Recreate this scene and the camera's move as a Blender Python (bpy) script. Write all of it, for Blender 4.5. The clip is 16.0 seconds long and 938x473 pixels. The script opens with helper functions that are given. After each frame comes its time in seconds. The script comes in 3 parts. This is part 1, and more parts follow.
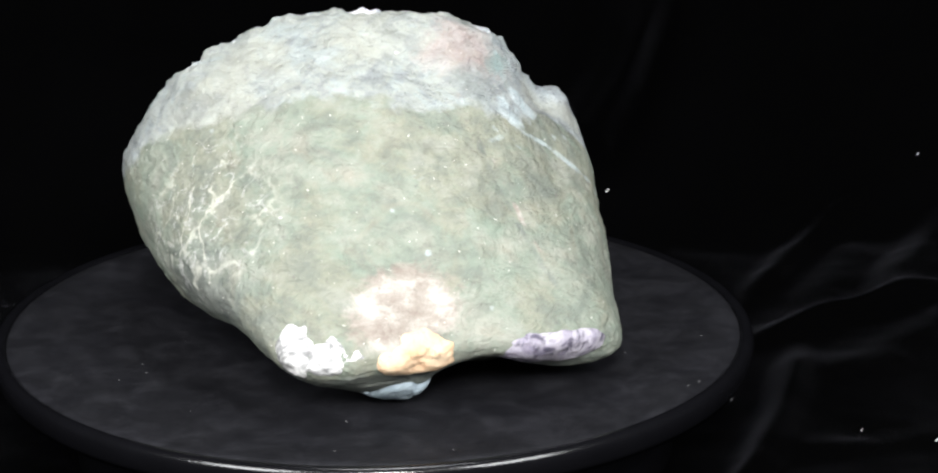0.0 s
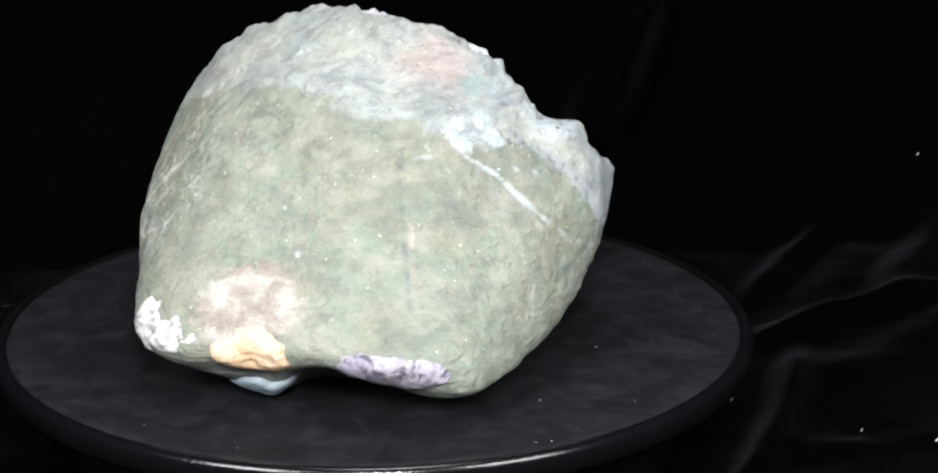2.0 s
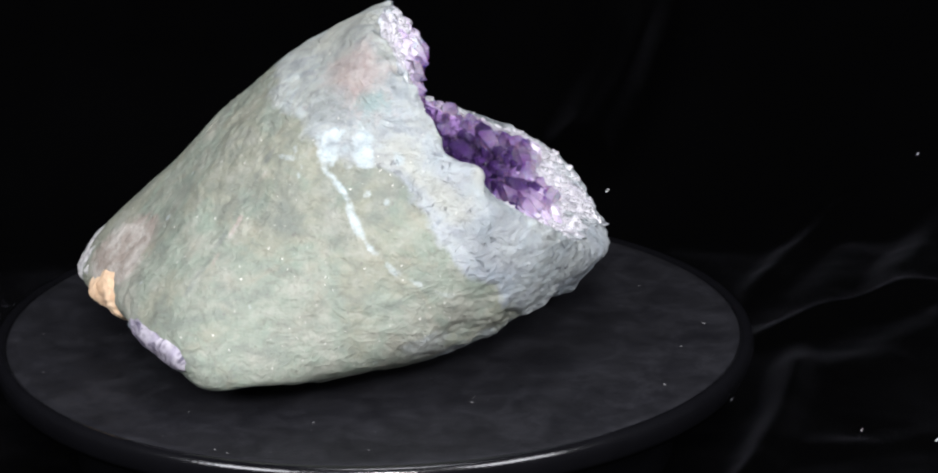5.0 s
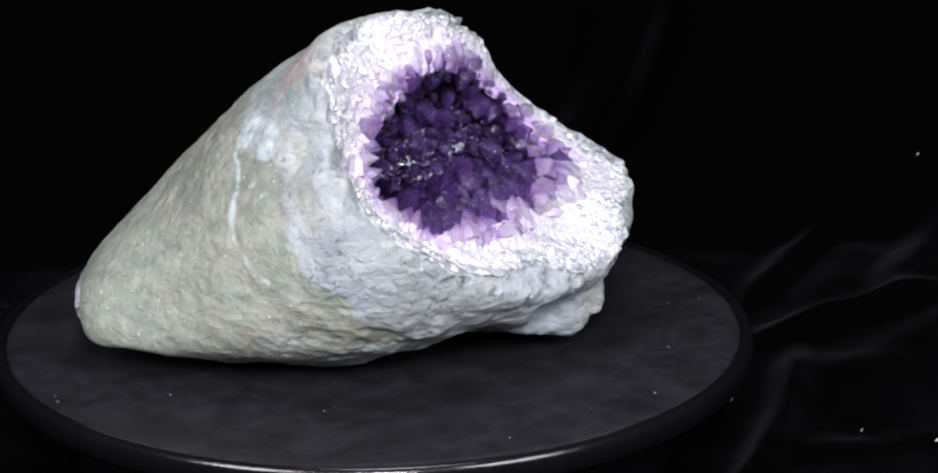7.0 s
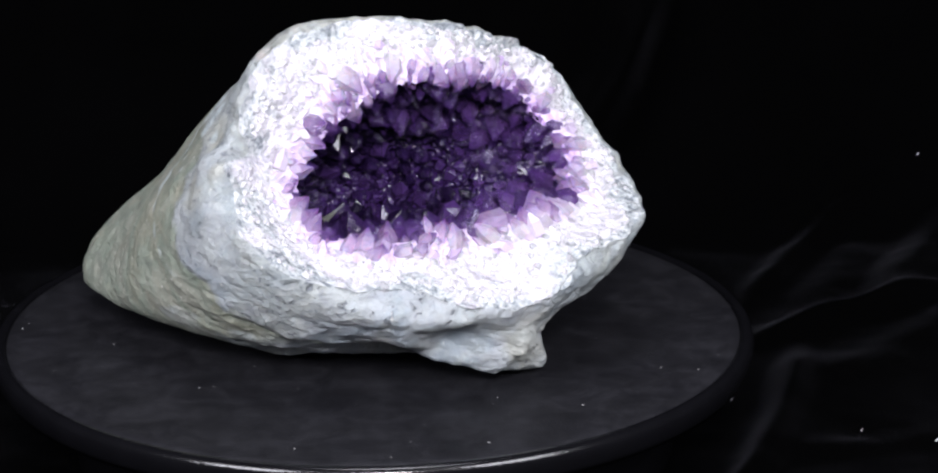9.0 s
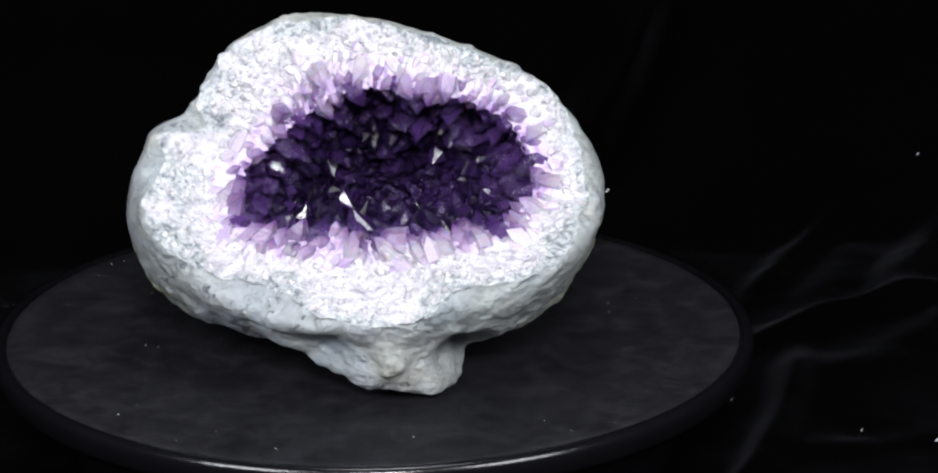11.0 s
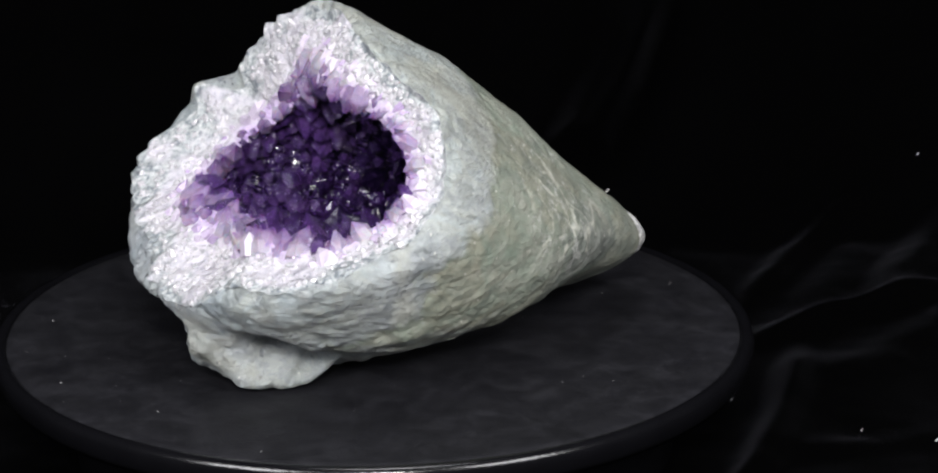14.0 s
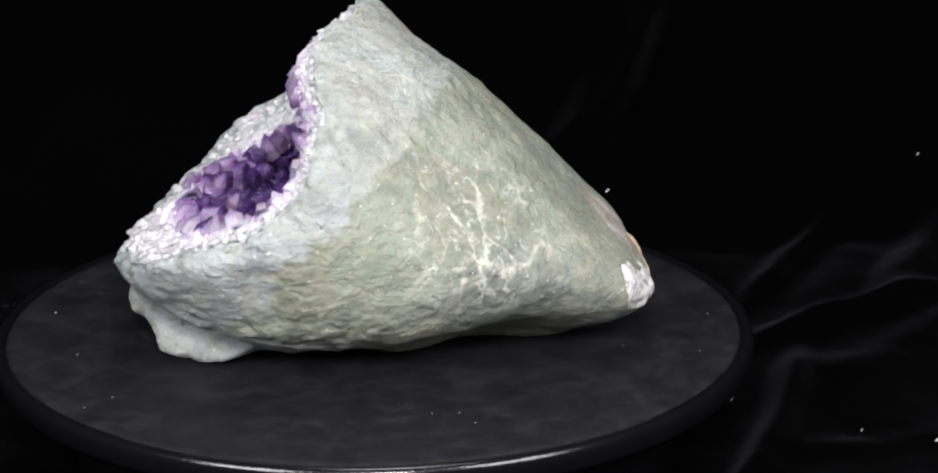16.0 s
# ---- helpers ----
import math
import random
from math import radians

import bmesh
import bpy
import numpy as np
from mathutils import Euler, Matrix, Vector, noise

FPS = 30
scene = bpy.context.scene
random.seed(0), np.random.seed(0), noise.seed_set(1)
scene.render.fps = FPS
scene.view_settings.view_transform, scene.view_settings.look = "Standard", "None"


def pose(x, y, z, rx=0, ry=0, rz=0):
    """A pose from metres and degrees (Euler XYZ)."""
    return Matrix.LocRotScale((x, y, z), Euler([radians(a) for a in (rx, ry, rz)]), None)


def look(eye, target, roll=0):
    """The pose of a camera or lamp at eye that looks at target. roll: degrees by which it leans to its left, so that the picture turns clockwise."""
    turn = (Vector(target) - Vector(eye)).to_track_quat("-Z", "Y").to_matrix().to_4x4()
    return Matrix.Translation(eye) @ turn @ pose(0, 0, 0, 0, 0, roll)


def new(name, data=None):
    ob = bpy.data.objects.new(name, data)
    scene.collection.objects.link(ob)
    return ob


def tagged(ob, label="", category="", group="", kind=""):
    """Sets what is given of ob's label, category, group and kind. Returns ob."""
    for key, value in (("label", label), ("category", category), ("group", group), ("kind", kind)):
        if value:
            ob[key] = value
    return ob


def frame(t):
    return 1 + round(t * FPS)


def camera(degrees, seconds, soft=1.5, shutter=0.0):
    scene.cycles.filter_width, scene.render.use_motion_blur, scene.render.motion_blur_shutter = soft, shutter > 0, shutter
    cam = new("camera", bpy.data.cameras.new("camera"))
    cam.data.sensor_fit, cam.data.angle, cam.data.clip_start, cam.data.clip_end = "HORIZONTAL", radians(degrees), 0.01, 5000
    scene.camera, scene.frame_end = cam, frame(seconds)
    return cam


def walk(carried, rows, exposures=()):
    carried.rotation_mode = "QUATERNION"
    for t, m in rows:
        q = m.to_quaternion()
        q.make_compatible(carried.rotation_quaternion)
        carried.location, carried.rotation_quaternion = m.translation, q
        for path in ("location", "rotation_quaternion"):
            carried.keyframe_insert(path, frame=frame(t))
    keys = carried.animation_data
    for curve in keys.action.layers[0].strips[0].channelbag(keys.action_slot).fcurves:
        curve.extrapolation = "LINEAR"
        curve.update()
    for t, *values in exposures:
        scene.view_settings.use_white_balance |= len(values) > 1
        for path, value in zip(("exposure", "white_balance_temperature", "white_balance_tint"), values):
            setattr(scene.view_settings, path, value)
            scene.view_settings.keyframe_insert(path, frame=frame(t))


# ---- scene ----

EYE = (0.0, -1.24135, 0.44689)
AIM = (0.02563, -0.29316, 0.13021)
cam = camera(13.543, 16.0, soft=2.1)
VIEW = look(EYE, AIM, -0.739)
walk(cam, [(0.0, VIEW), (16.0, VIEW)], exposures=[(0.0, -0.09, 6490, 10), (2.0, -0.12, 6450, 11), (4.0, -0.28, 6380, 12), (6.5, -0.33, 6250, 18), (9.0, -0.36, 6240, 18),
                                            (11.3, -0.58, 6320, 13), (12.5, -0.56, 6450, 12), (14.0, -0.53, 6520, 13), (15.0, -0.48, 6560, 13), (16.0, -0.26, 6600, 14)])

# ---------------------------------------------------------------- light
world = bpy.data.worlds.new("dark_room")
scene.world = world
world.use_nodes = True
world.node_tree.nodes["Background"].inputs[0].default_value = (0.8, 0.88, 1.0, 1)
world.node_tree.nodes["Background"].inputs[1].default_value = 0.003


def softbox(name, eye, target, width, height, watts, color):
    data = bpy.data.lights.new(name, "AREA")
    data.shape, data.size, data.size_y, data.energy, data.color = "RECTANGLE", width, height, watts, color
    ob = new(name, data)
    ob.matrix_world = look(eye, target)
    return ob


softbox("softbox_left", (-0.66, -0.84, 0.66), (0, 0, 0.05), 0.50, 0.50, 17.5, (0.96, 0.98, 1.0))
softbox("softbox_right", (0.68, -0.80, 0.64), (0, 0, 0.05), 0.50, 0.50, 15.5, (0.96, 0.98, 1.0))
softbox("ring_light", (0.02, -1.18, 0.68), (0, 0, 0.05), 0.22, 0.22, 20.0, (1.0, 0.99, 0.97))
softbox("top_light", (0.05, -0.05, 0.95), (0, 0, 0.05), 0.3, 0.3, 3.5, (0.95, 0.97, 1.0))


# ---------------------------------------------------------------- noise and mesh tools
def lattice(ix, iy, iz, seed):
    h = (ix * 374761393 + iy * 668265263 + iz * 2147483647 + seed * 144665) & 0xFFFFFFFF
    h = ((h ^ (h >> 13)) * 1274126177) & 0xFFFFFFFF
    h = ((h ^ (h >> 16)) * 2246822519) & 0xFFFFFFFF
    return ((h ^ (h >> 15)) & 0xFFFFFF) / 16777215.0 * 2 - 1


def grain(p, size, seed=0):
    """Smooth value noise, -1 to 1, of points p with cells of that size."""
    q = np.asarray(p) / size + 1000.0
    i = np.floor(q).astype(np.int64)
    f = q - i
    f = f * f * f * (f * (f * 6 - 15) + 10)
    out = 0
    for dx in (0, 1):
        for dy in (0, 1):
            for dz in (0, 1):
                w = (f[..., 0] if dx else 1 - f[..., 0]) * (f[..., 1] if dy else 1 - f[..., 1]) * (f[..., 2] if dz else 1 - f[..., 2])
                out = out + w * lattice(i[..., 0] + dx, i[..., 1] + dy, i[..., 2] + dz, seed)
    return out


def fbm(p, size, octaves=4, seed=0):
    out, amp = 0, 1.0
    for k in range(octaves):
        out = out + amp * grain(p, size / 2 ** k, seed + k)
        amp *= 0.5
    return out / 1.6


def smooth(a, b, x):
    t = np.clip((x - a) / (b - a), 0, 1)
    return t * t * (3 - 2 * t)


def grid_mesh(name, P, closed=True, flip=False, attributes=None):
    """A mesh from an array of rows x columns x 3; closed joins the last column to the first."""
    rows, cols = P.shape[:2]
    i = np.arange(rows - 1)[:, None] * cols
    j = np.arange(cols if closed else cols - 1)[None]
    k = (j + 1) % cols
    F = np.stack([i + j, i + k, i + cols + k, i + cols + j], -1).reshape(-1, 4)
    if flip:
        F = F[:, ::-1]
    me = bpy.data.meshes.new(name)
    me.from_pydata(P.reshape(-1, 3).tolist(), [], F.tolist())
    me.polygons.foreach_set("use_smooth", np.ones(len(F), dtype=bool))
    for key, value in (attributes or {}).items():
        a = me.attributes.new(key, "FLOAT", "POINT")
        a.data.foreach_set("value", np.ascontiguousarray(value, dtype=np.float32).ravel())
    me.update()
    return me


def put(name, me, material, parent=None, label=""):
    ob = new(name, me)
    me.materials.append(material)
    ob.parent = parent
    if label:
        ob["label"] = label
    return ob


def part(name, bm, material, parent, label="", flat=True):
    me = bpy.data.meshes.new(name)
    bm.normal_update()
    bm.to_mesh(me)
    bm.free()
    if not flat:
        me.polygons.foreach_set("use_smooth", np.ones(len(me.polygons), dtype=bool))
    return put(name, me, material, parent, label)


def lathe(profile, steps=160):
    """A surface of revolution about z from (radius, height) pairs, as rows x columns x 3."""
    a = np.linspace(0, 2 * math.pi, steps, endpoint=False)
    return np.array([[(r * math.cos(t), r * math.sin(t), z) for t in a] for r, z in profile])


# ---------------------------------------------------------------- materials
class Mat:
    """A node material under construction."""

    def __init__(self, name):
        self.m = bpy.data.materials.new(name)
        self.m.use_nodes = True
        self.t = self.m.node_tree
        self.b = self.t.nodes["Principled BSDF"]
        self.coord = self.t.nodes.new("ShaderNodeTexCoord").outputs["Object"]

    def set(self, **values):
        for key, value in values.items():
            self.b.inputs[key.replace("_", " ")].default_value = value
        return self

    def link(self, a, b):
        self.t.links.new(a, b)

    def noise(self, scale, detail=6.0, rough=0.6, distort=0.0, stretch=None):
        n = self.t.nodes.new("ShaderNodeTexNoise")
        n.inputs["Scale"].default_value, n.inputs["Detail"].default_value = scale, detail
        n.inputs["Roughness"].default_value, n.inputs["Distortion"].default_value = rough, distort
        source = self.coord
        if stretch:
            mp = self.t.nodes.new("ShaderNodeMapping")
            mp.inputs["Scale"].default_value = stretch
            self.link(source, mp.inputs[0])
            source = mp.outputs[0]
        self.link(source, n.inputs["Vector"])
        return n.outputs[0]

    def cells(self, scale, feature="F1", warp=0.0, warp_scale=60.0, stretch=(1, 1, 1)):
        n = self.t.nodes.new("ShaderNodeTexVoronoi")
        n.feature = feature
        n.inputs["Scale"].default_value = scale
        source = self.coord
        if warp:
            w = self.t.nodes.new("ShaderNodeTexNoise")
            w.inputs["Scale"].default_value, w.inputs["Detail"].default_value = warp_scale, 4.0
            self.link(self.coord, w.inputs["Vector"])
            add = self.t.nodes.new("ShaderNodeVectorMath")
            add.operation = "MULTIPLY_ADD"
            add.inputs[1].default_value = (warp, warp, warp)
            self.link(w.outputs["Color"], add.inputs[0])
            self.link(self.coord, add.inputs[2])
            mp = self.t.nodes.new("ShaderNodeMapping")
            mp.inputs["Scale"].default_value = stretch
            self.link(add.outputs[0], mp.inputs[0])
            source = mp.outputs[0]
        self.link(source, n.inputs["Vector"])
        return n.outputs["Distance"]

    def attr(self, name):
        n = self.t.nodes.new("ShaderNodeAttribute")
        n.attribute_name = name
        return n.outputs["Fac"]

    def ramp(self, fac, *stops):
        n = self.t.nodes.new("ShaderNodeValToRGB")
        el = n.color_ramp.elements
        while len(el) < len(stops):
            el.new(0.5)
        for e, (pos, col) in zip(el, stops):
            e.position = pos
            e.color = (col, col, col, 1) if isinstance(col, (int, float)) else (*col, 1)
        self.link(fac, n.inputs[0])
        return n.outputs[0]

    def mix(self, fac, a, b, mode="MIX"):
        n = self.t.nodes.new("ShaderNodeMix")
        n.data_type, n.blend_type = "RGBA", mode
        for value, sock in ((fac, n.inputs[0]), (a, n.inputs[6]), (b, n.inputs[7])):
            if isinstance(value, (int, float)):
                sock.default_value = value
            elif isinstance(value, tuple):
                sock.default_value = (*value, 1)
            else:
                self.link(value, sock)
        return n.outputs[2]

    def math(self, op, a, b=0.0):
        n = self.t.nodes.new("ShaderNodeMath")
        n.operation = op
        n.use_clamp = False
        for value, sock in ((a, n.inputs[0]), (b, n.inputs[1])):
            if isinstance(value, (int, float)):
                sock.default_value = value
            else:
                self.link(value, sock)
        return n.outputs[0]

    def patch(self, name, scale, spread=0.9, lo=0.35, hi=0.6):
        """A patch of colour whose ragged edge follows fine noise."""
        n = self.math("MULTIPLY", self.math("SUBTRACT", self.noise(scale, 7, 0.7, 0.6), 0.5), spread * 2)
        n = self.math("MULTIPLY", n, self.ramp(self.attr(name), (0.02, 0.0), (0.25, 1.0)))
        return self.ramp(self.math("ADD", self.attr(name), n), (lo, 0.0), (hi, 1.0))

    def color(self, out):
        self.link(out, self.b.inputs["Base Color"])
        return self

    def bump(self, height, distance, strength=1.0):
        n = self.t.nodes.new("ShaderNodeBump")
        n.inputs["Strength"].default_value, n.inputs["Distance"].default_value = strength, distance
        self.link(height, n.inputs["Height"])
        if self.b.inputs["Normal"].links:
            self.link(self.b.inputs["Normal"].links[0].from_socket, n.inputs["Normal"])
        self.link(n.outputs[0], self.b.inputs["Normal"])
        return self


def crust_material():
    m = Mat("basalt_crust")
    m.set(Roughness=0.66, Specular_IOR_Level=0.4)
    broad, middle, fine = m.noise(24, 6, 0.62, 0.2), m.noise(95, 6, 0.66, 0.15, (0.85, 0.85, 1.3)), m.noise(330, 6, 0.72, 0.1, (0.85, 0.85, 1.2))
    green = m.ramp(broad, (0.36, (0.175, 0.192, 0.162)), (0.46, (0.236, 0.244, 0.188)), (0.53, (0.218, 0.252, 0.203)), (0.64, (0.275, 0.283, 0.235)))
    green = m.mix(m.ramp(middle, (0.36, 0.6), (0.5, 0.0)), green, (0.14, 0.158, 0.137))
    green = m.mix(m.ramp(middle, (0.5, 0.0), (0.66, 0.55)), green, (0.325, 0.33, 0.285))
    green = m.mix(m.ramp(m.noise(48, 5, 0.6, 1.0), (0.54, 0.0), (0.66, 0.4)), green, (0.20, 0.26, 0.205))
    green = m.mix(m.ramp(m.noise(52, 5, 0.6, 1.0), (0.56, 0.0), (0.68, 0.35)), green, (0.29, 0.255, 0.195))
    green = m.mix(m.ramp(fine, (0.36, 0.18), (0.47, 0.0)), green, (0.12, 0.125, 0.10))
    green = m.mix(m.ramp(fine, (0.56, 0.0), (0.68, 0.18)), green, (0.38, 0.375, 0.31))
    # thin brown cracks and flecks that follow the grain
    crack = m.ramp(m.cells(105, "DISTANCE_TO_EDGE", 0.04, 60.0, (0.55, 0.55, 1.2)), (0.004, 0.34), (0.12, 0.0))
    crack = m.math("MULTIPLY", crack, m.ramp(m.noise(95, 4, 0.6), (0.47, 0.0), (0.60, 1.0)))
    green = m.mix(crack, green, (0.135, 0.13, 0.105))
    pale = m.ramp(m.noise(60, 7, 0.66, 0.8), (0.36, (0.22, 0.24, 0.225)), (0.45, (0.32, 0.345, 0.33)), (0.51, (0.365, 0.385, 0.35)), (0.57, (0.345, 0.385, 0.375)), (0.68, (0.45, 0.475, 0.45)))
    pale = m.mix(m.ramp(m.noise(150, 6, 0.65, 0.6), (0.51, 0.0), (0.64, 0.55)), pale, (0.20, 0.22, 0.23))
    pale = m.mix(m.ramp(m.noise(85, 6, 0.68, 1.6, (0.8, 0.8, 1.4)), (0.55, 0.0), (0.64, 0.32)), pale, (0.225, 0.235, 0.245))
    pale = m.mix(m.ramp(fine, (0.36, 0.3), (0.48, 0.0)), pale, (0.20, 0.205, 0.22))
    pale = m.mix(m.math("MULTIPLY", m.ramp(m.noise(28, 4, 0.5), (0.36, 0.25), (0.58, 1.0)), m.attr("cool")), pale, m.ramp(m.noise(45, 5, 0.6), (0.42, (0.30, 0.36, 0.42)), (0.52, (0.36, 0.385, 0.43)), (0.62, (0.45, 0.49, 0.52))))
    pale = m.mix(m.ramp(m.noise(34, 4, 0.5, 0.5), (0.52, 0.0), (0.63, 0.5)), pale, (0.405, 0.405, 0.335))
    col = m.mix(m.patch("pale", 70, 0.75, 0.25, 0.8), green, pale)
    col = m.mix(m.math("MULTIPLY", m.patch("pink", 60, 1.1, 0.40, 0.85), 0.55), col, m.ramp(middle, (0.36, (0.34, 0.23, 0.205)), (0.62, (0.50, 0.43, 0.40))))
    col = m.mix(m.math("MULTIPLY", m.patch("cream", 130, 0.6, 0.3, 0.55), 0.9), col, m.ramp(middle, (0.38, (0.24, 0.195, 0.165)), (0.5, (0.32, 0.28, 0.245)), (0.62, (0.46, 0.43, 0.39))))
    col = m.mix(m.math("MULTIPLY", m.patch("teal", 120, 0.9, 0.4, 0.9), 0.5), col, (0.17, 0.32, 0.31))
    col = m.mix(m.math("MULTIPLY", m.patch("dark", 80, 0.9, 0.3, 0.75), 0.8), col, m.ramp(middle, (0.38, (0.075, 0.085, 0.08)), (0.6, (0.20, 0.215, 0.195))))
    col = m.mix(m.math("MULTIPLY", m.patch("vein", 90, 0.9, 0.27, 0.85), 0.8), col, m.ramp(fine, (0.25, (0.36, 0.46, 0.49)), (0.6, (0.54, 0.60, 0.61))))
    # small dark hollows in the pale band, in drifts
    pits = m.math("MULTIPLY", m.ramp(m.noise(210, 4, 0.6, 1.5), (0.60, 0.0), (0.66, 1.0)), m.ramp(m.noise(40, 3, 0.5, 0.6), (0.44, 0.0), (0.56, 1.0)))
    pits = m.math("MULTIPLY", m.math("MULTIPLY", pits, m.attr("cool")), m.attr("pale"))
    col = m.mix(m.math("MULTIPLY", pits, 0.8), col, (0.10, 0.115, 0.15))
    web = m.ramp(m.cells(72, "DISTANCE_TO_EDGE", 0.035, 55.0, (1, 1, 0.5)), (0.02, 0.9), (0.085, 0.0))
    web = m.math("MULTIPLY", m.math("MULTIPLY", m.math("MULTIPLY", web, 0.65), m.attr("web")), m.ramp(m.noise(110, 4), (0.47, 0.0), (0.60, 1.0)))
    col = m.mix(web, col, (0.66, 0.65, 0.56))
    col = m.mix(m.math("MULTIPLY", m.ramp(m.noise(170, 5, 0.7, 1.2), (0.53, 0.0), (0.66, 0.85)), m.attr("web")), col, (0.54, 0.54, 0.51))
    col = m.mix(m.ramp(m.noise(620, 2, 0.5), (0.71, 0.0), (0.76, 0.7)), col, (0.74, 0.72, 0.66))
    m.color(m.mix(m.ramp(m.noise(400, 3, 0.5), (0.69, 0.0), (0.75, 0.5)), col, (0.13, 0.12, 0.115)))
    m.bump(m.noise(120, 7, 0.6, 1.4, (0.8, 0.8, 1.5)), 0.0011)
    m.bump(m.noise(290, 5, 0.65, 0.8), 0.0007)
    m.bump(m.noise(520, 4, 0.6), 0.00025)
    m.bump(crack, -0.0003)
    m.bump(m.math("MULTIPLY", m.noise(170, 6, 0.7, 1.2, (0.8, 0.8, 1.5)), m.attr("pale")), 0.0016)
    m.bump(pits, -0.0012)
    return m.m


def rim_material():
    m = Mat("white_quartz_rim")
    m.set(Roughness=0.5, Coat_Weight=0.1, Coat_Roughness=0.2, Subsurface_Weight=0.15, Subsurface_Scale=0.002, Subsurface_Radius=(1.0, 0.9, 1.0))
    fine = m.noise(240, 7, 0.7, 1.0)
    white = m.ramp(fine, (0.36, (0.36, 0.36, 0.41)), (0.44, (0.53, 0.515, 0.57)), (0.54, (0.575, 0.555, 0.595)), (0.7, (0.65, 0.63, 0.66)))
    speck = m.ramp(m.noise(380, 6, 0.7, 0.8), (0.38, (0.14, 0.16, 0.18)), (0.46, (0.28, 0.31, 0.325)), (0.54, (0.42, 0.445, 0.45)), (0.66, (0.60, 0.61, 0.61)))
    lilac = m.ramp(m.noise(200, 6, 0.65, 0.6), (0.36, (0.38, 0.24, 0.52)), (0.5, (0.55, 0.43, 0.66)), (0.64, (0.69, 0.62, 0.75)))
    col = m.mix(m.attr("agate"), white, speck)
    m.color(m.mix(m.attr("lilac"), col, lilac))
    m.bump(m.cells(150, "F1", 0.012, 110.0), 0.0022, 0.8)
    m.bump(m.cells(420, "F1", 0.004, 300.0), 0.0005, 0.8)
    m.bump(m.noise(300, 6, 0.65, 0.6), 0.0007)
    return m.m


def crystal_material(name, base, tip, transmission, rough=0.07, milk=0.25):
    m = Mat(name)
    m.set(Roughness=rough, IOR=1.54, Transmission_Weight=transmission, Coat_Weight=0.2, Coat_Roughness=0.08, Subsurface_Weight=milk, Subsurface_Scale=0.002)
    sep = m.t.nodes.new("ShaderNodeSeparateXYZ")
    m.link(m.coord, sep.inputs[0])
    up = m.math("ADD", m.math("MULTIPLY", sep.outputs[2], 0.85), m.math("MULTIPLY", m.math("SUBTRACT", m.noise(2.6, 5, 0.6), 0.5), 0.9))
    col = m.ramp(up, (0.1, base), (0.85, tip))
    info = m.t.nodes.new("ShaderNodeObjectInfo")
    col = m.mix(m.math("MULTIPLY", info.outputs["Random"], 0.5), col, tuple(c * 0.62 for c in tip))
    col = m.mix(m.ramp(m.noise(5.0, 5, 0.7), (0.58, 0.0), (0.74, 0.4)), col, tuple(min(0.9, c * 1.5 + 0.06) for c in base))
    m.color(col)
    m.link(m.ramp(m.noise(4.0, 4), (0.4, rough * 0.5), (0.7, rough * 2.5)), m.b.inputs["Roughness"])
    m.bump(m.noise(3.0, 6, 0.65), 0.05, 0.4)
    return m.m


def lining_material():
    m = Mat("amethyst_lining")
    m.set(Roughness=0.22, Coat_Weight=0.5, Coat_Roughness=0.08)
    deep = m.ramp(m.noise(160, 5), (0.3, (0.008, 0.003, 0.02)), (0.7, (0.045, 0.018, 0.10)))
    m.color(m.mix(m.attr("lilac"), deep, (0.36, 0.22, 0.50)))
    m.bump(m.cells(210), 0.004)
    m.bump(m.cells(520), 0.0015)
    return m.m


def lump_material(name, lo, hi, rough, dark=None):
    m = Mat(name)
    m.set(Roughness=rough)
    col = m.ramp(m.noise(130, 6, 0.65, 0.7), (0.3, lo), (0.65, hi))
    if dark:
        col = m.mix(m.ramp(m.noise(190, 5, 0.6, 1.2), (0.48, 0.0), (0.62, 0.9)), col, dark)
    m.color(col)
    m.bump(m.noise(280, 6, 0.7), 0.0016)
    return m.m


def rubber_material():
    m = Mat("black_table_top")
    m.set(Roughness=0.62, Specular_IOR_Level=0.2)
    cloud = m.noise(70, 8, 0.7, 0.5)
    m.color(m.ramp(cloud, (0.36, (0.0045, 0.0045, 0.006)), (0.5, (0.0075, 0.0075, 0.0095)), (0.66, (0.014, 0.014, 0.017))))
    m.link(m.ramp(m.noise(60, 5, 0.6), (0.3, 0.5), (0.7, 0.72)), m.b.inputs["Roughness"])
    m.bump(m.noise(900, 3, 0.5), 0.0002)
    return m.m


def plain_material(name, color, rough, metal=0.0):
    m = Mat(name)
    m.set(Roughness=rough, Metallic=metal)
    m.color(m.ramp(m.noise(90, 4), (0.3, tuple(c * 0.8 for c in color)), (0.7, color)))
    m.bump(m.noise(600, 3, 0.5), 0.00008)
    return m.m


def velvet_material():
    m = Mat("black_velvet")
    m.set(Roughness=0.95, Specular_IOR_Level=0.02, Sheen_Weight=0.036, Sheen_Roughness=0.14, Sheen_Tint=(0.66, 0.68, 0.82, 1))
    m.color(m.ramp(m.noise(14, 6, 0.6), (0.3, (0.0001, 0.0001, 0.00014)), (0.7, (0.0003, 0.0003, 0.0004))))
    m.bump(m.noise(1500, 3, 0.6), 0.0003)
    return m.m


